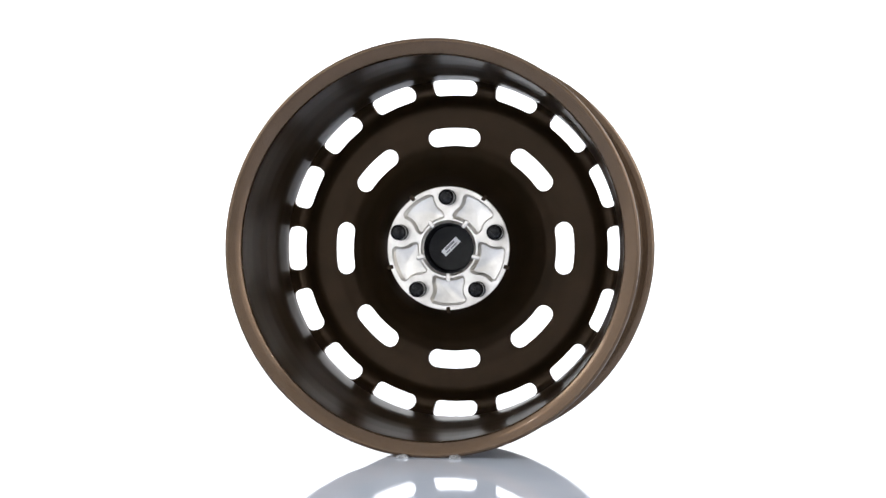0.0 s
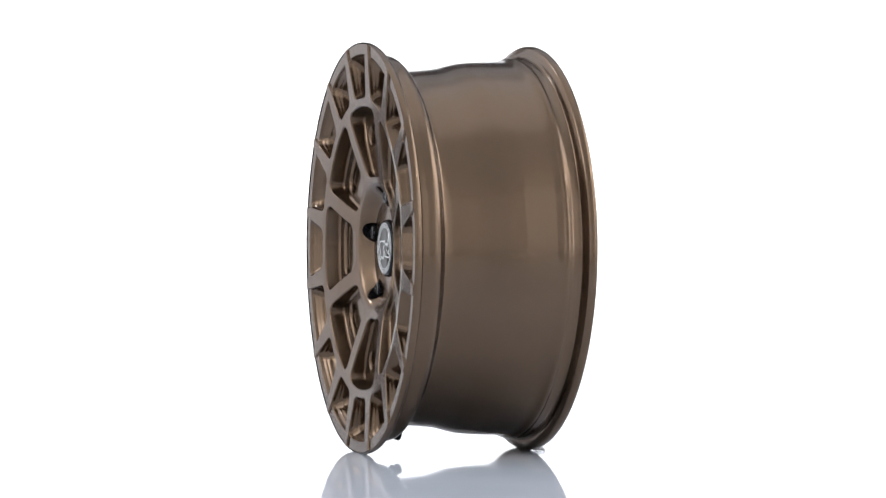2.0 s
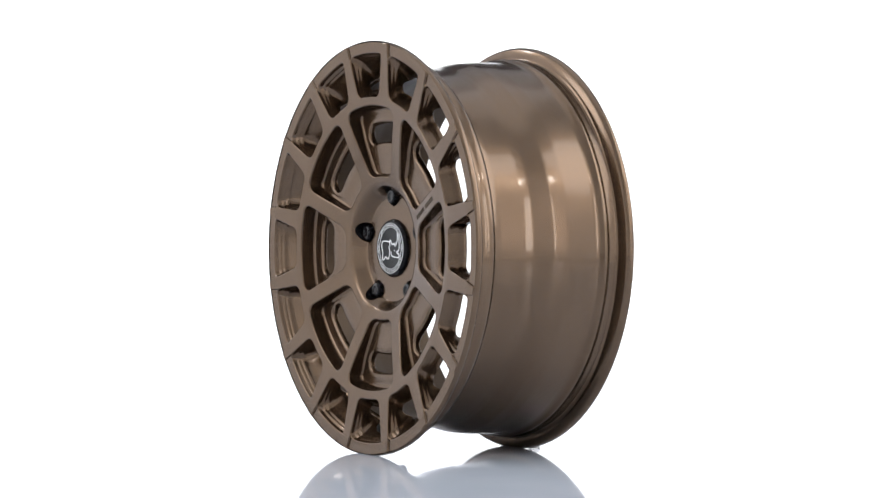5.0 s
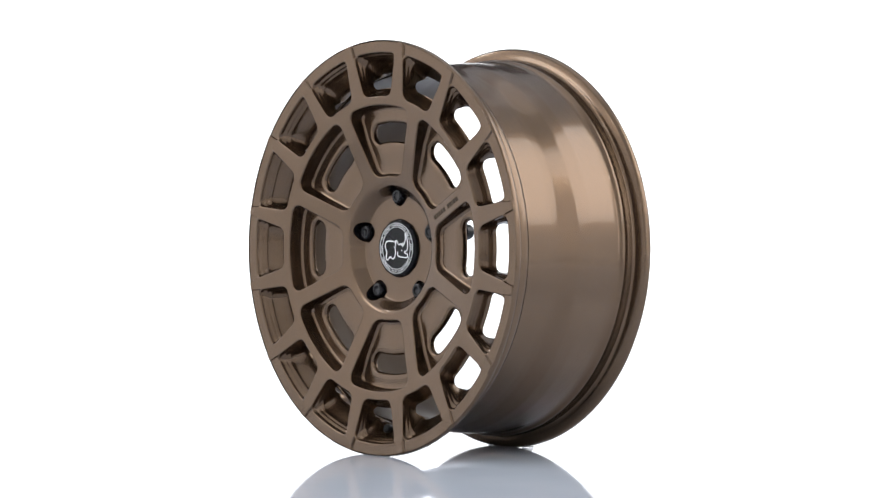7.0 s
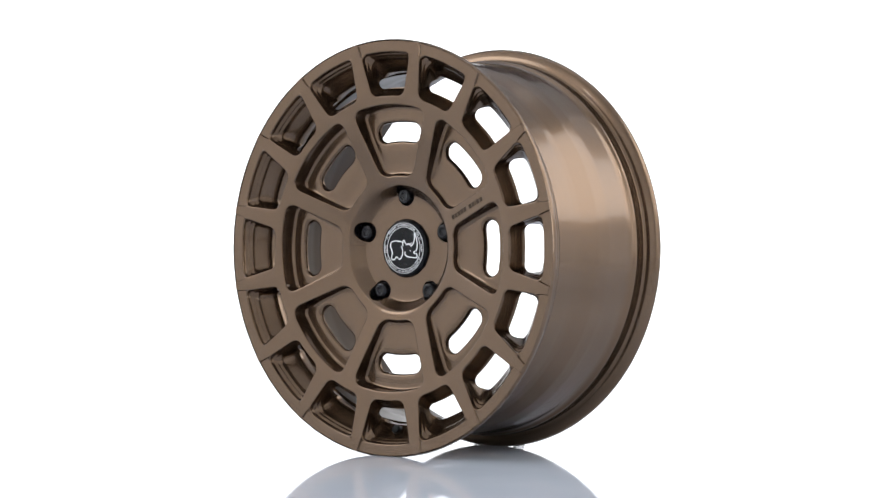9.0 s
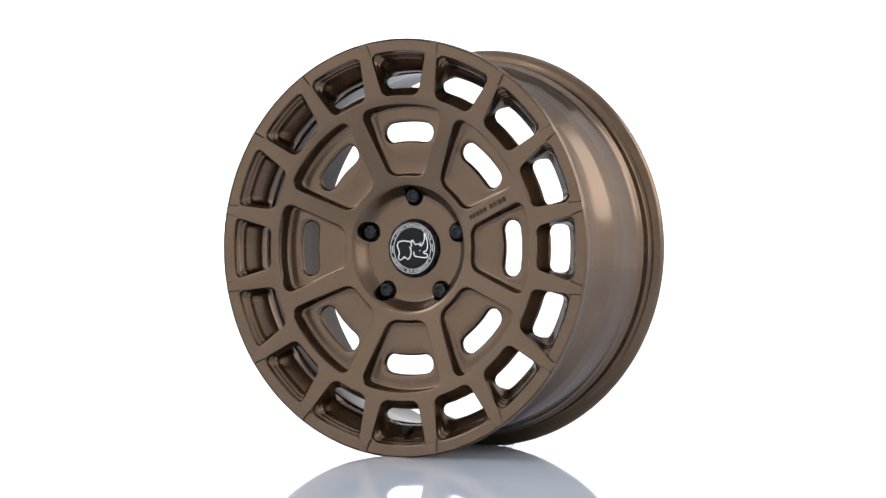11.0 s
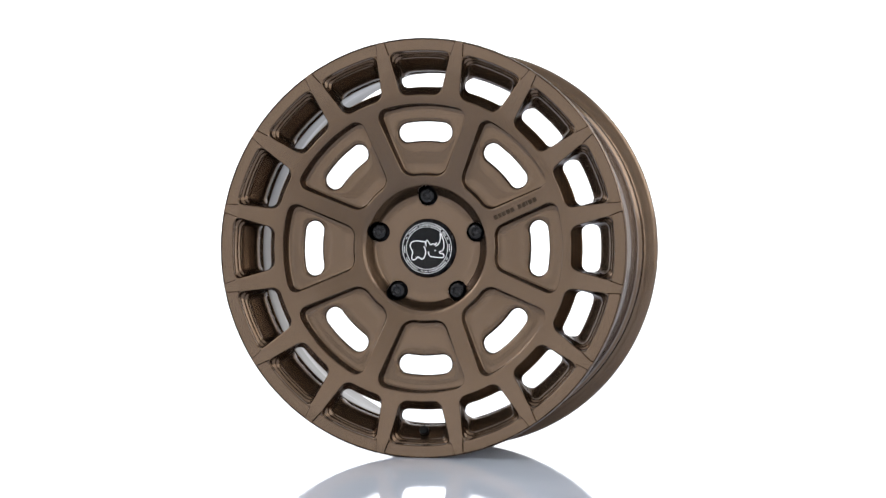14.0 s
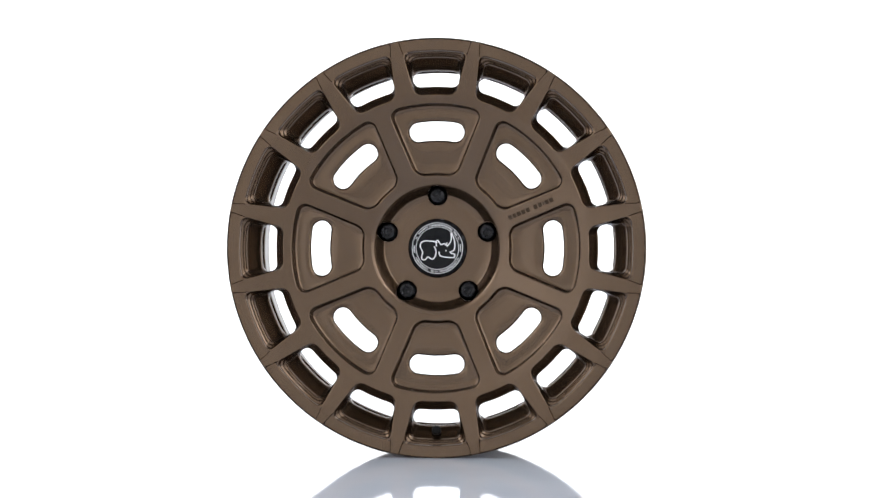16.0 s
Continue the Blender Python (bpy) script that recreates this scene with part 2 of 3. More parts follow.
def build_face():
    """The front: hub, ribs, ring and spokes in one surface with its openings."""
    outer = ring(0.2452, 768)
    holes = [ring(0.0352, 120)]
    for k in range(16):
        holes.append(spun(outline(WIN_FRONT, -0.0010, WIN_C, WIN_WAYS), 22.5 * k))
    for k in range(8):
        holes.append(spun(outline(pocket_shape, -0.0012, POCKET_C, POCKET_WAYS), 45 * k))
    for a in LUG_ANGLES:
        holes.append(ring(LUG_HOLE + 0.0004, 48, 0, LUG_CIRCLE * math.cos(radians(a)), LUG_CIRCLE * math.sin(radians(a))))
    fill = []
    for r in list(FACE[1:8, 0]) + [0.0670, 0.0695, 0.0716, 0.045, 0.053, 0.080]:
        fill += list(ring(r, 288))
    for r in np.arange(0.0845, 0.230, 0.0035):
        fill += list(ring(r, int(2 * math.pi * r / 0.0035), r * 100))
    for k in range(16):
        a = radians(11.25 + 22.5 * k)
        for r in np.arange(0.2312, 0.2450, 0.0012):
            for sign in (-1, 1):
                for extra in (-0.001, 0.0, 0.0011, 0.0020):
                    t = a + sign * math.asin((spoke_half(r) + extra) / r)
                    fill.append((r * math.cos(t), r * math.sin(t)))
    for r in (0.2365, 0.2405, 0.2435):
        fill += list(ring(r, 480, 0.003))
    v, f = sheet(outer, holes, fill, face_y)
    y = face_y(outer[:, 0], outer[:, 1])
    skirt = loft([with_y(outer, y), with_y(outer * (0.2461 / 0.2452), y + 0.0005), with_y(outer * (0.2467 / 0.2452), y + 0.0016),
                  with_y(outer * (0.2470 / 0.2452), y * 0 - 0.1060)])
    lip = ring(0.0352, 120)
    rim = loft([with_y(lip, -0.0692), with_y(lip * 0.985, -0.0687), with_y(lip * 0.985, -0.060)])
    walls = []
    for a in LUG_ANGLES:
        cx, cz = LUG_CIRCLE * math.cos(radians(a)), LUG_CIRCLE * math.sin(radians(a))
        p = ring(LUG_HOLE + 0.0004, 48, 0, cx, cz)
        q = ring(LUG_HOLE, 48, 0, cx, cz)
        walls.append(loft([with_y(p, face_y(p[:, 0], p[:, 1])), with_y(q, face_y(q[:, 0], q[:, 1]) + 0.0007)]))
    return mesh_of("face", *join((v, f), skirt, rim, *walls), BRONZE, 30)


def build_window():
    """The deep walls of one opening between two spokes."""
    loops = []
    edge = outline(WIN_FRONT, -0.0010, WIN_C, WIN_WAYS)
    mouth = face_y(edge[:, 0], edge[:, 1])
    for d, drop in ((-0.0010, 0.0), (-0.0003, 0.0002), (0.0002, 0.0009)):
        loops.append(with_y(outline(WIN_FRONT, d, WIN_C, WIN_WAYS), mouth + drop))
    for r0, r1, outer, inner, rho, y in ((0.1812, 0.2320, 0.0003, 0.0001, 0.0085, -0.1060), (0.1823, 0.2314, 0.0007, 0.0002, 0.0085, -0.1036), (0.1828, 0.2306, 0.0012, 0.0003, 0.0085, -0.1024),
                                         (0.1832, 0.2292, 0.0022, 0.0004, 0.0086, -0.1017), (0.1841, 0.2283, 0.0028, 0.0005, 0.0087, -0.0996), (0.1847, 0.2275, 0.0034, 0.0006, 0.0088, -0.0984),
                                         (0.1851, 0.2261, 0.0043, 0.0007, 0.0090, -0.0977), (0.1863, 0.2252, 0.0049, 0.0009, 0.0092, -0.0950), (0.1871, 0.2243, 0.0053, 0.0010, 0.0092, -0.0932),
                                         (0.1880, 0.2228, 0.0056, 0.0010, 0.0092, -0.0914), (0.1900, 0.2186, 0.0058, 0.0010, 0.0092, -0.0870), (0.1904, 0.2152, 0.0059, 0.0009, 0.0090, -0.0834),
                                         (0.1906, 0.2122, 0.0060, 0.0009, 0.0086, -0.0802), (0.1908, 0.2110, 0.0060, 0.0008, 0.0082, -0.0784), (0.1909, 0.2104, 0.0060, 0.0008, 0.0080, -0.0765)):
        p = outline(window_shape(r0, r1, outer, inner, rho), 0, WIN_C, WIN_WAYS)
        # near its mouth the wall follows the dished face
        near = np.clip((-0.0880 - y) / 0.0197, 0, 1) * (mouth + 0.1077)
        loops.append(with_y(p, np.minimum(y + near, rear_y(np.hypot(p[:, 0], p[:, 1])) - 0.0010 - 0.30 * (0.1910 - r0))))
    p = outline(WIN_BACK, 0, WIN_C, WIN_WAYS)
    loops.append(with_y(p, rear_y(np.hypot(p[:, 0], p[:, 1])) - 0.0010))
    p = outline(WIN_BACK, -0.0010, WIN_C, WIN_WAYS)
    loops.append(with_y(p, rear_y(np.hypot(p[:, 0], p[:, 1]))))
    return mesh_of("spoke_window", *loft(loops), BRONZE, 60)


def build_pocket():
    """One recessed pocket of the disc, with its rounded foot and its slot."""
    loops = []
    edge = outline(pocket_shape, -0.0012, POCKET_C, POCKET_WAYS)
    top = face_y(edge[:, 0], edge[:, 1])
    for d, drop in ((-0.0012, 0.0), (-0.0004, 0.0002), (0.0002, 0.0009), (0.0005, 0.0020)):
        loops.append(with_y(outline(pocket_shape, d, POCKET_C, POCKET_WAYS), top + drop))
    for d, lift in ((0.0012, 0.0040), (0.0016, 0.0024), (0.0024, 0.0012), (0.0036, 0.0004), (0.0052, 0.0)):
        p = outline(pocket_shape, d, POCKET_C, POCKET_WAYS)
        loops.append(with_y(p, np.interp(np.hypot(p[:, 0], p[:, 1]), FLOOR[:, 0], FLOOR[:, 1]) - lift))
    last = np.array(loops[-1])[:, [0, 2]]
    lipped = outline(slot_inset, -0.0030, POCKET_C, SLOT_WAYS)
    # the floor runs from the pocket's foot to the slot's lip
    best = min(range(POCKET_N), key=lambda s: ((np.roll(lipped, -s, 0) - last) ** 2).sum())
    ways = np.roll(SLOT_WAYS, -best, 0)
    lipped = np.roll(lipped, -best, 0)
    for t in (0.33, 0.66, 1.0):
        p = last * (1 - t) + lipped * t
        loops.append(with_y(p, np.interp(np.hypot(p[:, 0], p[:, 1]), FLOOR[:, 0], FLOOR[:, 1])))
    for d, drop in ((-0.0022, 0.0003), (-0.0012, 0.0010), (-0.0005, 0.0020), (0.0, 0.0030)):
        p = outline(slot_inset, d, POCKET_C, ways)
        loops.append(with_y(p, np.interp(np.hypot(p[:, 0], p[:, 1]), FLOOR[:, 0], FLOOR[:, 1]) + drop))
    p = outline(slot_inset, 0.0, POCKET_C, ways)
    loops.append(with_y(p, rear_y(np.hypot(p[:, 0], p[:, 1])) - 0.0008))
    p = outline(slot_inset, -0.0007, POCKET_C, ways)
    loops.append(with_y(p, rear_y(np.hypot(p[:, 0], p[:, 1]))))
    return mesh_of("slotted_pocket", *loft(loops), BRONZE, 40)


def build_disc():
    """The back of the disc, from the hub pad to the barrel."""
    outer = ring(0.2120, 640)
    holes = [ring(0.0764, 180)]
    for k in range(16):
        holes.append(spun(outline(WIN_BACK, -0.0010, WIN_C, WIN_WAYS), 22.5 * k))
    for k in range(8):
        holes.append(spun(outline(slot_inset, -0.0007, POCKET_C, SLOT_WAYS), 45 * k))
    fill = []
    for r in np.arange(0.0785, 0.2105, 0.0034):
        fill += list(ring(r, int(2 * math.pi * r / 0.0034), r * 100))

    def height(x, z):
        return rear_y(np.hypot(x, z))
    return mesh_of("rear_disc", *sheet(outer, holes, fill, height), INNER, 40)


BARREL_OUT = [(0.2462, -0.1092), (0.2474, -0.1070), (0.2474, -0.1030), (0.2460, -0.1000), (0.2410, -0.0988), (0.2320, -0.0986), (0.2300, -0.0978), (0.2300, -0.0964), (0.2317, -0.0955), (0.2314, -0.0880),
              (0.2324, -0.0820), (0.2323, -0.0775), (0.2290, -0.0722), (0.2170, -0.0665), (0.2138, -0.0640), (0.2137, -0.0560), (0.2165, -0.0230),
              (0.2180, -0.0130), (0.2244, 0.0110), (0.2266, 0.0300), (0.2280, 0.0670), (0.2292, 0.0725), (0.2322, 0.0765), (0.2322, 0.0795),
              (0.2312, 0.0835), (0.2316, 0.0935), (0.2345, 0.0950), (0.2380, 0.0955), (0.2455, 0.0985), (0.2472, 0.1020), (0.2474, 0.1050), (0.2462, 0.1078),
              (0.2435, 0.1085), (0.2345, 0.1050), (0.2292, 0.1015), (0.2276, 0.0985)]
BARREL_IN = [(0.2276, 0.0985), (0.2268, 0.0900), (0.2250, 0.0600), (0.2222, 0.0300), (0.2190, 0.0100), (0.2130, -0.0140),
             (0.2113, -0.0240), (0.2088, -0.0540), (0.2086, -0.0620)]
BARREL_SLOPE = [(0.2086, -0.0620), (0.2096, -0.0640), (0.2118, -0.0652)]


def build_barrel():
    return mesh_of("barrel", *join(lathe(rounded(BARREL_OUT, 0.0022, 3), 320), lathe(rounded(BARREL_SLOPE, 0.004, 4), 320)), BRONZE, 50)


def build_hub_pad():
    """The machined back of the hub, with five lightening pockets and notches round its rim."""
    def shape(x, z):
        # waisted pocket: the lug bosses bite into its sides
        a = gap_inset(x, z, 0.0372, 0.0702, 0.0215, 0.10, 0.055, 0.005)
        for sign in (-1, 1):
            cx, cz = sign * LUG_CIRCLE * math.sin(radians(36)), LUG_CIRCLE * math.cos(radians(36))
            a = np.minimum(a, np.hypot(x - cx, z - cz) - 0.0182)
        return a
    ways = even_ways(shape, 0, 0.0535, 80)
    outer, holes = ring(0.0756, 240), [ring(0.0345, 120)]
    for k in range(5):
        holes.append(spun(outline(shape, -0.0006, 0.0535, ways), 36 + 72 * k))
    fill = []
    for r in np.arange(0.037, 0.0745, 0.004):
        fill += list(ring(r, int(2 * math.pi * r / 0.004), r * 100))
    pieces = [sheet(outer, holes, fill, lambda x, z: x * 0 - 0.0300)]
    pieces.append(lathe([(0.0756, -0.0300), (0.0764, -0.0307), (0.0764, -0.0400)], 240))
    pieces.append(lathe([(0.0345, -0.0300), (0.0335, -0.0310), (0.0318, -0.0325), (0.0312, -0.0330), (0.0312, -0.0640)], 120))
    for k in range(5):
        loops = []
        for d, y in ((-0.0006, -0.0300), (0.0, -0.0304), (0.0006, -0.0315), (0.0016, -0.0400), (0.0024, -0.0425), (0.0038, -0.0432)):
            p = spun(outline(shape, d, 0.0535, ways), 36 + 72 * k)
            loops.append(with_y(p, y))
        pieces.append(loft(loops, True, False, True))
    return mesh_of("hub_pad", *join(*pieces), ALUMINIUM, 30)


def box(cx, cy, cz, sx, sy, sz, bevel=0.0, mat=None, name="block", m=None):
    bm = bmesh.new()
    bmesh.ops.create_cube(bm, size=1.0, matrix=Matrix.Translation((cx, cy, cz)) @ Matrix.Diagonal((sx, sy, sz, 1)))
    if bevel:
        bmesh.ops.bevel(bm, geom=bm.edges[:], offset=bevel, segments=2, affect="EDGES", profile=0.5)
    if m is not None:
        bmesh.ops.transform(bm, matrix=m, verts=bm.verts)
    me = bpy.data.meshes.new(name)
    bm.to_mesh(me)
    bm.free()
    me.materials.append(mat)
    return me


part("face", build_face(), wheel, "satin bronze spoked front face", body)
part("barrel", build_barrel(), wheel, "glossy bronze rim barrel with drop centre", body)
part("barrel_lining", mesh_of("barrel_lining", *lathe(rounded(BARREL_IN, 0.004, 4), 320), INNER, 50), wheel, "dark brown inside of the barrel", body)
part("rear_disc", build_disc(), wheel, "dark brown back of the disc", body)
window_mesh, pocket_mesh = build_window(), build_pocket()
for k in range(16):
    part("spoke_window", window_mesh, wheel, "", body @ pose(0, 0, 0, 0, 22.5 * k, 0))
for k in range(8):
    part("slotted_pocket", pocket_mesh, wheel, "", body @ pose(0, 0, 0, 0, 45 * k, 0))
pad = part("hub_pad", build_hub_pad(), wheel, "bare machined aluminium hub pad", body)
notch_mesh = box(0, -0.0302, 0.0762, 0.0050, 0.0030, 0.0080, 0.0012, ENGRAVED, "rim_notch")
rib_mesh = box(0, -0.0298, 0.0360, 0.0056, 0.0040, 0.0110, 0.0018, ALUMINIUM, "bore_tab")
for k in range(5):
    part("rim_notch", notch_mesh, pad, "", pose(0, 0, 0, 0, 36 + 72 * k, 0))
    part("bore_tab", rib_mesh, pad, "", pose(0, 0, 0, 0, 36 + 72 * k, 0))


def build_lug_head():
    pieces = [lathe(rounded([(0.0116, -0.0520), (0.0116, -0.0585), (0.0106, -0.0640), (0.0100, -0.0665), (0.0092, -0.0668)], 0.001, 2), 48)]
    pieces.append(lathe([(0.0096, -0.0600), (0.0096, -0.0715), (0.0088, -0.0735)], 6, turn=radians(30)))
    pieces.append(lathe(rounded([(0.0090, -0.0715), (0.0086, -0.0738), (0.0070, -0.0748), (0.0045, -0.0748), (0.0040, -0.0735), (0.0004, -0.0735)], 0.0008, 2), 36, cap_last=True))
    return mesh_of("bolt_head", *join(*pieces), BLACK, 30)


def build_shank():
    profile = [(0.0100, -0.0350), (0.0100, -0.0290), (0.0094, -0.0280), (0.0094, -0.0262), (0.0100, -0.0255), (0.0100, -0.0232), (0.0086, -0.0222), (0.0086, -0.0206), (0.0090, -0.0200)]
    tip = lathe([(0.0096, -0.0205), (0.0097, -0.0130), (0.0093, -0.0112), (0.0082, -0.0096), (0.0060, -0.0085), (0.0032, -0.0081), (0.0004, -0.0080)], 18, cap_first=True, cap_last=True)
    return mesh_of("bolt_shank", *join(lathe(rounded(profile, 0.0008, 2), 24, cap_last=True), tip), BLACK, 32)


def build_seat():
    p = ring(LUG_HOLE - 0.0001, 48)
    loops = []
    # the bolt's bore follows the dished face at its mouth
    q = p + (0, LUG_CIRCLE)
    loops.append(with_y(p, face_y(q[:, 0], q[:, 1]) + 0.0008))
    loops.append(with_y(p, -0.0600))
    loops.append(with_y(p, -0.0520))
    return mesh_of("bolt_bore", *loft(loops, True, False, True), BLACK, 30)


head_mesh, shank_mesh, seat_mesh = build_lug_head(), build_shank(), build_seat()
for a in LUG_ANGLES:
    spot = body @ pose(LUG_CIRCLE * math.cos(radians(a)), 0, LUG_CIRCLE * math.sin(radians(a)), 0, 90 - a, 0)
    bolt = part("lug_bolt", head_mesh, wheel, "black lug bolt sunk in its bore", spot)
    part("bolt_bore", seat_mesh, bolt)
    part("bolt_shank", shank_mesh, bolt)


# ---- centre cap ----
def ribbon(points, width, y, mat, name, closed=False):
    """A flat printed line through (x, z) points, smoothed."""
    p = np.array(points, float)
    for _ in range(2):
        q = []
        n = len(p)
        for i in range(n if closed else n - 1):
            a, b = p[i], p[(i + 1) % n]
            q += [a * 0.75 + b * 0.25, a * 0.25 + b * 0.75]
        p = np.array(q if closed else [p[0]] + q + [p[-1]])
    t = (np.roll(p, -1, 0) - np.roll(p, 1, 0)) if closed else np.gradient(p, axis=0)
    t /= np.linalg.norm(t, axis=1)[:, None] + 1e-12
    side = np.stack([-t[:, 1], t[:, 0]], 1) * width / 2
    loops = [with_y(p + side, y), with_y(p - side, y)]
    loops = [with_y(p + side, y + 0.0003)] + loops + [with_y(p - side, y + 0.0003)]
    return mesh_of(name, *loft(loops, closed), mat, 60)


CAP_Y = -0.0742
cap = part("centre_cap", mesh_of("centre_cap", *lathe(rounded([(0.0346, -0.0560), (0.0346, -0.0705), (0.0340, -0.0722), (0.0322, -0.0746), (0.0312, -0.0748), (0.0308, CAP_Y), (0.0003, CAP_Y)], 0.0006, 2), 128, cap_last=True), CAP_BLACK, 25),
           wheel, "black centre cap with a white ring and outline emblem", body)
facet_mesh = box(0, -0.0729, 0.0331, 0.0062, 0.0009, 0.0030, 0.0003, CAP_BLACK, "cap_facet", Matrix.Translation((0, -0.0729, 0.0331)) @ pose(0, 0, 0, -38, 0, 0) @ Matrix.Translation((0, 0.0729, -0.0331)))
for k in range(12):
    part("cap_facet", facet_mesh, cap, "", pose(0, 0, 0, 0, 30 * k + 8, 0))
PRINT_Y = CAP_Y - 0.00035
for r, w in ((0.0300, 0.0005), (0.0253, 0.0005)):
    part("ring_line", ribbon(ring(r, 96), w, PRINT_Y, WHITE_PRINT, "ring_line", True), cap, "thin white printed circle")


def writing_bars():
    """Small bars that stand for the writing round the cap."""
    rng = random.Random(4)
    pieces = []
    for first, last, step in ((22, 158, 3.6), (204, 336, 3.6), (174, 190, 3.8), (352, 368, 3.8)):
        a = first
        while a < last:
            if rng.random() > 0.12:
                t0, t1 = radians(a), radians(a + step * rng.uniform(0.40, 0.62))
                pts = [(0.0268, t0), (0.0285, t0), (0.0285, t1), (0.0268, t1)]
                v = [(r * math.cos(t), PRINT_Y, r * math.sin(t)) for r, t in pts]
                pieces.append((v, [(0, 1, 2, 3)]))
            a += step
    return mesh_of("ring_writing", *join(*pieces), WHITE_PRINT)


part("ring_writing", writing_bars(), cap, "white writing too small to read")
EMBLEM = [[(0, 10), (-8, 12), (-20, 13), (-28, 11), (-31, 4), (-28, -2), (-25, -8), (-28, -15), (-27, -20), (-21, -21), (-17, -14), (-12, -18), (-8, -20), (-4, -15), (-2, -8), (-3, -1), (-6, 3)],
          [(-1, 3), (-3, 10), (0, 15), (4, 9), (7, 5), (12, 9), (15, 4), (17, 10)],
          [(16, 3), (22, 8), (25, 18), (23, 28), (28, 20), (31, 8), (30, -3), (25, -6), (22, -6), (24, -10), (29, -9), (31, -13), (29, -17), (18, -16), (8, -15), (3, -12), (3, -6)],
          [(14, -4), (16, -4.5)]]
for stroke in EMBLEM:
    part("emblem_line", ribbon([(x * 0.00068, z * 0.00068) for x, z in stroke], 0.00115, PRINT_Y, WHITE_PRINT, "emblem_line"), cap, "white emblem line")
back = part("cap_back", mesh_of("cap_back", *lathe(rounded([(0.0311, -0.0330), (0.0300, -0.0330), (0.0290, -0.0340), (0.0285, -0.0530), (0.0270, -0.0545), (0.0003, -0.0545)], 0.0008, 2), 96, cap_last=True), CAP_BLACK, 25), cap, "black plastic back of the cap")
sticker = part("sticker", box(0.002, -0.0541, 0.001, 0.0088, 0.0005, 0.0260, 0.0, WHITE_PRINT, "sticker", pose(0, 0, 0, 0, -45, 0)), cap, "small white label with grey writing")
for dx, dz, w, h in ((0.0018, 0.0, 0.0026, 0.0150), (-0.0018, 0.0035, 0.0014, 0.0100), (-0.0018, -0.0065, 0.0014, 0.0060)):
    part("label_bar", box(0.002 + dx, -0.0537, 0.001 + dz, w, 0.0003, h, 0.0, GREY_PRINT, "label_bar", pose(0, 0, 0, 0, -45, 0)), sticker)

# ---- engraved bars along one rib, for the maker's name ----
widths = [0.0044, 0.0038, 0.0046, 0.0046, 0.0044, 0, 0.0044, 0.0044, 0.0016, 0.0046, 0.0046]
reach = 0.0925
for w in widths:
    if w:
        tilt = math.degrees(math.atan2(0.0123, 0.06))
        mid = reach + w / 2
        y = float(np.interp(mid, FACE[:, 0], FACE[:, 1]))
        part("engraved_letter", box(0, 0, 0, w, 0.0003, 0.0052, 0.0, ENGRAVED, "engraved_letter"), wheel, "",
             body @ pose(0, 0, 0, 0, -22.5, 0) @ pose(mid, y - 0.00005, 0, 0, 0, -tilt))
        reach += w + 0.0013
    else:
        reach += 0.0042

# ---- valve ----
valve = part("valve_stem", mesh_of("valve_stem", *lathe(rounded([(0.0003, 0.0), (0.0062, 0.0005), (0.0068, 0.004), (0.0060, 0.0085), (0.0080, 0.0095), (0.0082, 0.0125), (0.0060, 0.0145), (0.0050, 0.020), (0.0042, 0.028), (0.0040, 0.034), (0.0003, 0.0345)], 0.0012, 3), 32, cap_first=True, cap_last=True), RUBBER, 35),
             wheel, "black rubber valve stem", body @ pose(0, -0.0535, -0.2272, 161, 0, 0))
part("valve_cap", mesh_of("valve_cap", *lathe(rounded([(0.0050, 0.026), (0.0056, 0.0265), (0.0056, 0.0375), (0.0048, 0.0392), (0.0003, 0.0395)], 0.0008, 2), 14, cap_first=True, cap_last=True), RUBBER, 25), valve)


# ---- clear bumpers that keep the wheel from rolling ----
def build_bumper(name):
    profile = [(0.0003, 0.0), (0.0070, 0.0), (0.0073, 0.0010), (0.0066, 0.0028), (0.0050, 0.0040), (0.0027, 0.0046), (0.0003, 0.0047)]
    v, f = lathe(rounded(profile, 0.0008, 2), 32, cap_first=True, cap_last=True)
    me = mesh_of(name, [(x, -z, y) for x, y, z in v], f, CLEAR, 40)
    return tagged(new(name, me), "small clear rubber bumper stuck down beside the wheel rim", "bumper", "clear bumpers under the wheel")


bumpers = [(build_bumper("clear_bumper"), x) for x in (-0.031, 0.031)]


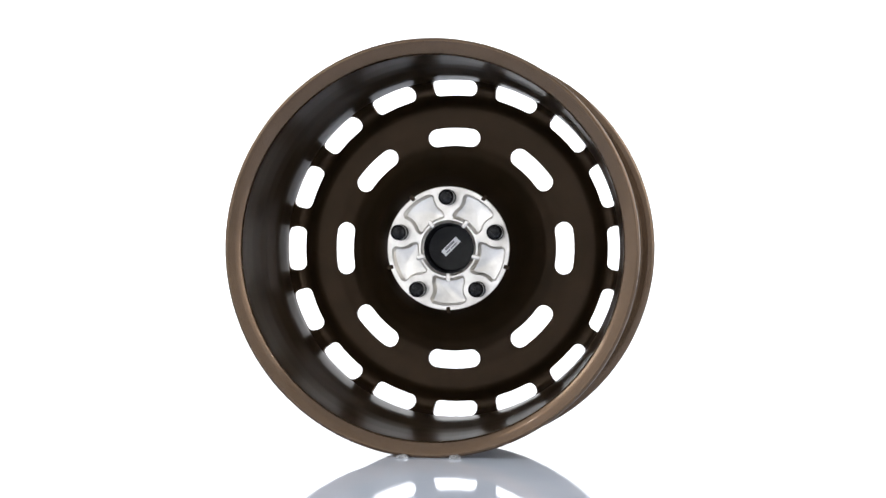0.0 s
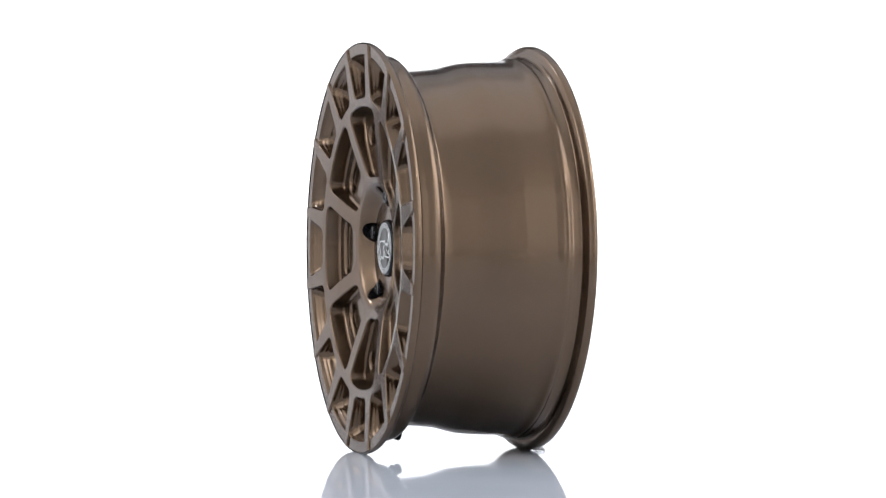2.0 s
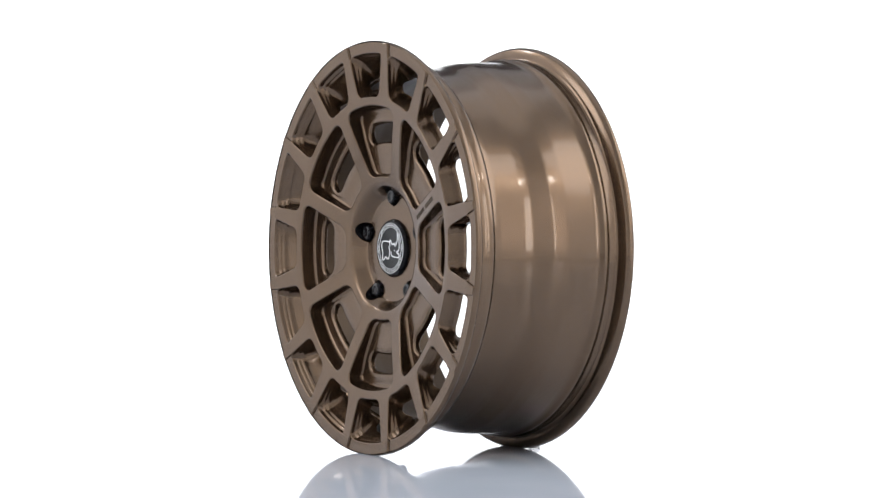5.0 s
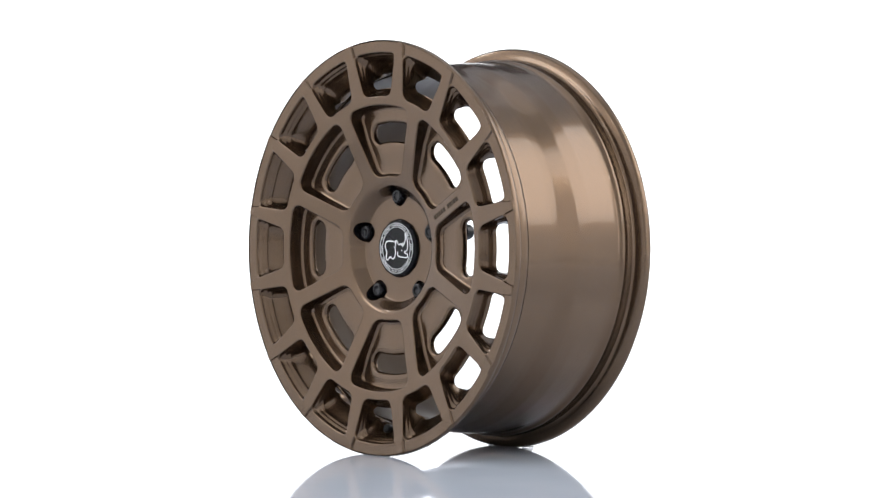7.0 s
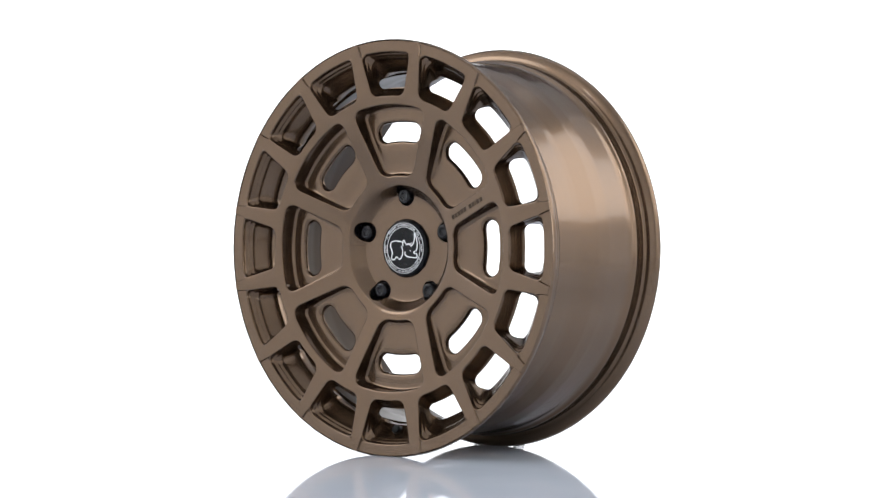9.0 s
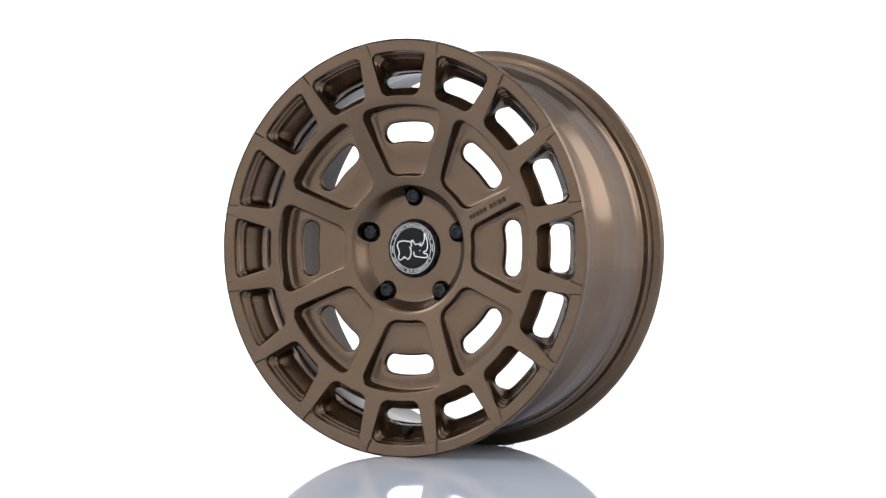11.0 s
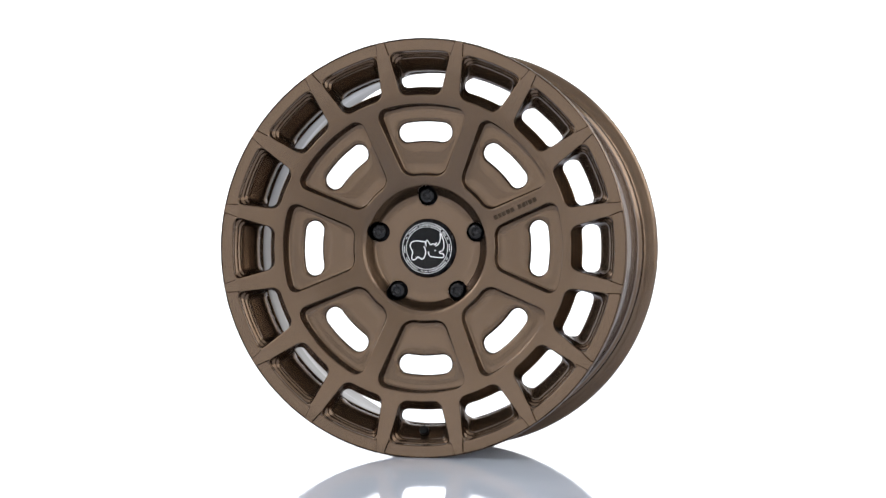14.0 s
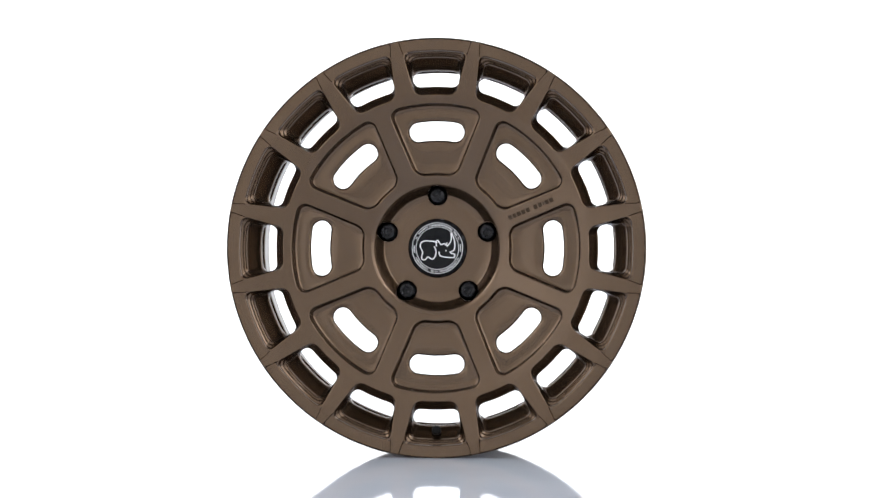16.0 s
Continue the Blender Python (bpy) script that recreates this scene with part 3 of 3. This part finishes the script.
# ---- the place: white acrylic stage before a glowing backdrop, within added unseen panels ----
def slab(name, lo, hi, mat, label, bevel=0.0):
    lo, hi = Vector(lo), Vector(hi)
    mid, size = (lo + hi) / 2, hi - lo
    return tagged(new(name, box(*mid, *size, bevel, mat, name)), label, "", "", "structure")


slab("floor", (-2.0, -4.0, -0.10), (2.0, 3.45, 0.0), ACRYLIC, "glossy white acrylic studio floor that mirrors the wheel")
slab("backdrop", (-1.45, 3.45, -0.10), (1.45, 3.50, 1.55), BACKDROP_GLOW, "white studio backdrop, its even light put in as a glow")
# Unseen dark panel, added to keep reflections dark beside the backdrop.
slab("wall_back", (-2.0, 3.50, -0.10), (2.0, 3.55, 2.7), DARK_PANEL, "unseen dark grey panel added round the backdrop")
# Out of view: glowing panels added to light the wheel from all round.
slab("wall_left", (-2.1, -4.0, -0.10), (-2.0, 3.55, 2.7), SIDE_GLOW, "unseen glowing side panel, added for light")
slab("wall_right", (2.0, -4.0, -0.10), (2.1, 3.55, 2.7), SIDE_GLOW, "unseen glowing side panel, added for light")
slab("wall_front", (-2.0, -4.1, -0.10), (2.0, -4.0, 2.7), FRONT_GLOW, "unseen glowing panel added behind the camera")
slab("ceiling", (-2.1, -4.1, 2.7), (2.1, 3.55, 2.8), TOP_GLOW, "unseen glowing panel overhead, added for light")


# ---- the turn: fast from the back to the side, then slow to the front ----
TURN = [(0.0, -189.4), (0.3, -167.0), (0.7, -137.2), (1.0, -115.8), (1.2, -101.4), (1.35, -90.6), (1.4, -87.5), (1.45, -85.3), (1.5, -83.5), (1.6, -80.3),
        (1.7, -77.7), (1.8, -75.6), (1.9, -73.9), (2.0, -72.75), (2.2, -71.8)] + [(t, -71.84 + (t - 2.2) * 4.866) for t in (2.5, 3, 4, 6, 8, 10, 12, 14, 16)]
AXIS_X, OFF_X = 0.0005, -0.0011


def motions():
    for thing, x, y in [(wheel, OFF_X, 0.0)] + [(b, OFF_X + x, 0.1130) for b, x in bumpers]:
        rows = []
        for t, a in TURN:
            p = Matrix.Rotation(radians(a), 4, "Z") @ Vector((x, y, 0))
            rows.append((t, pose(AXIS_X + p.x, p.y, 0, 0, 0, a)))
        walk(thing, rows)


motions()
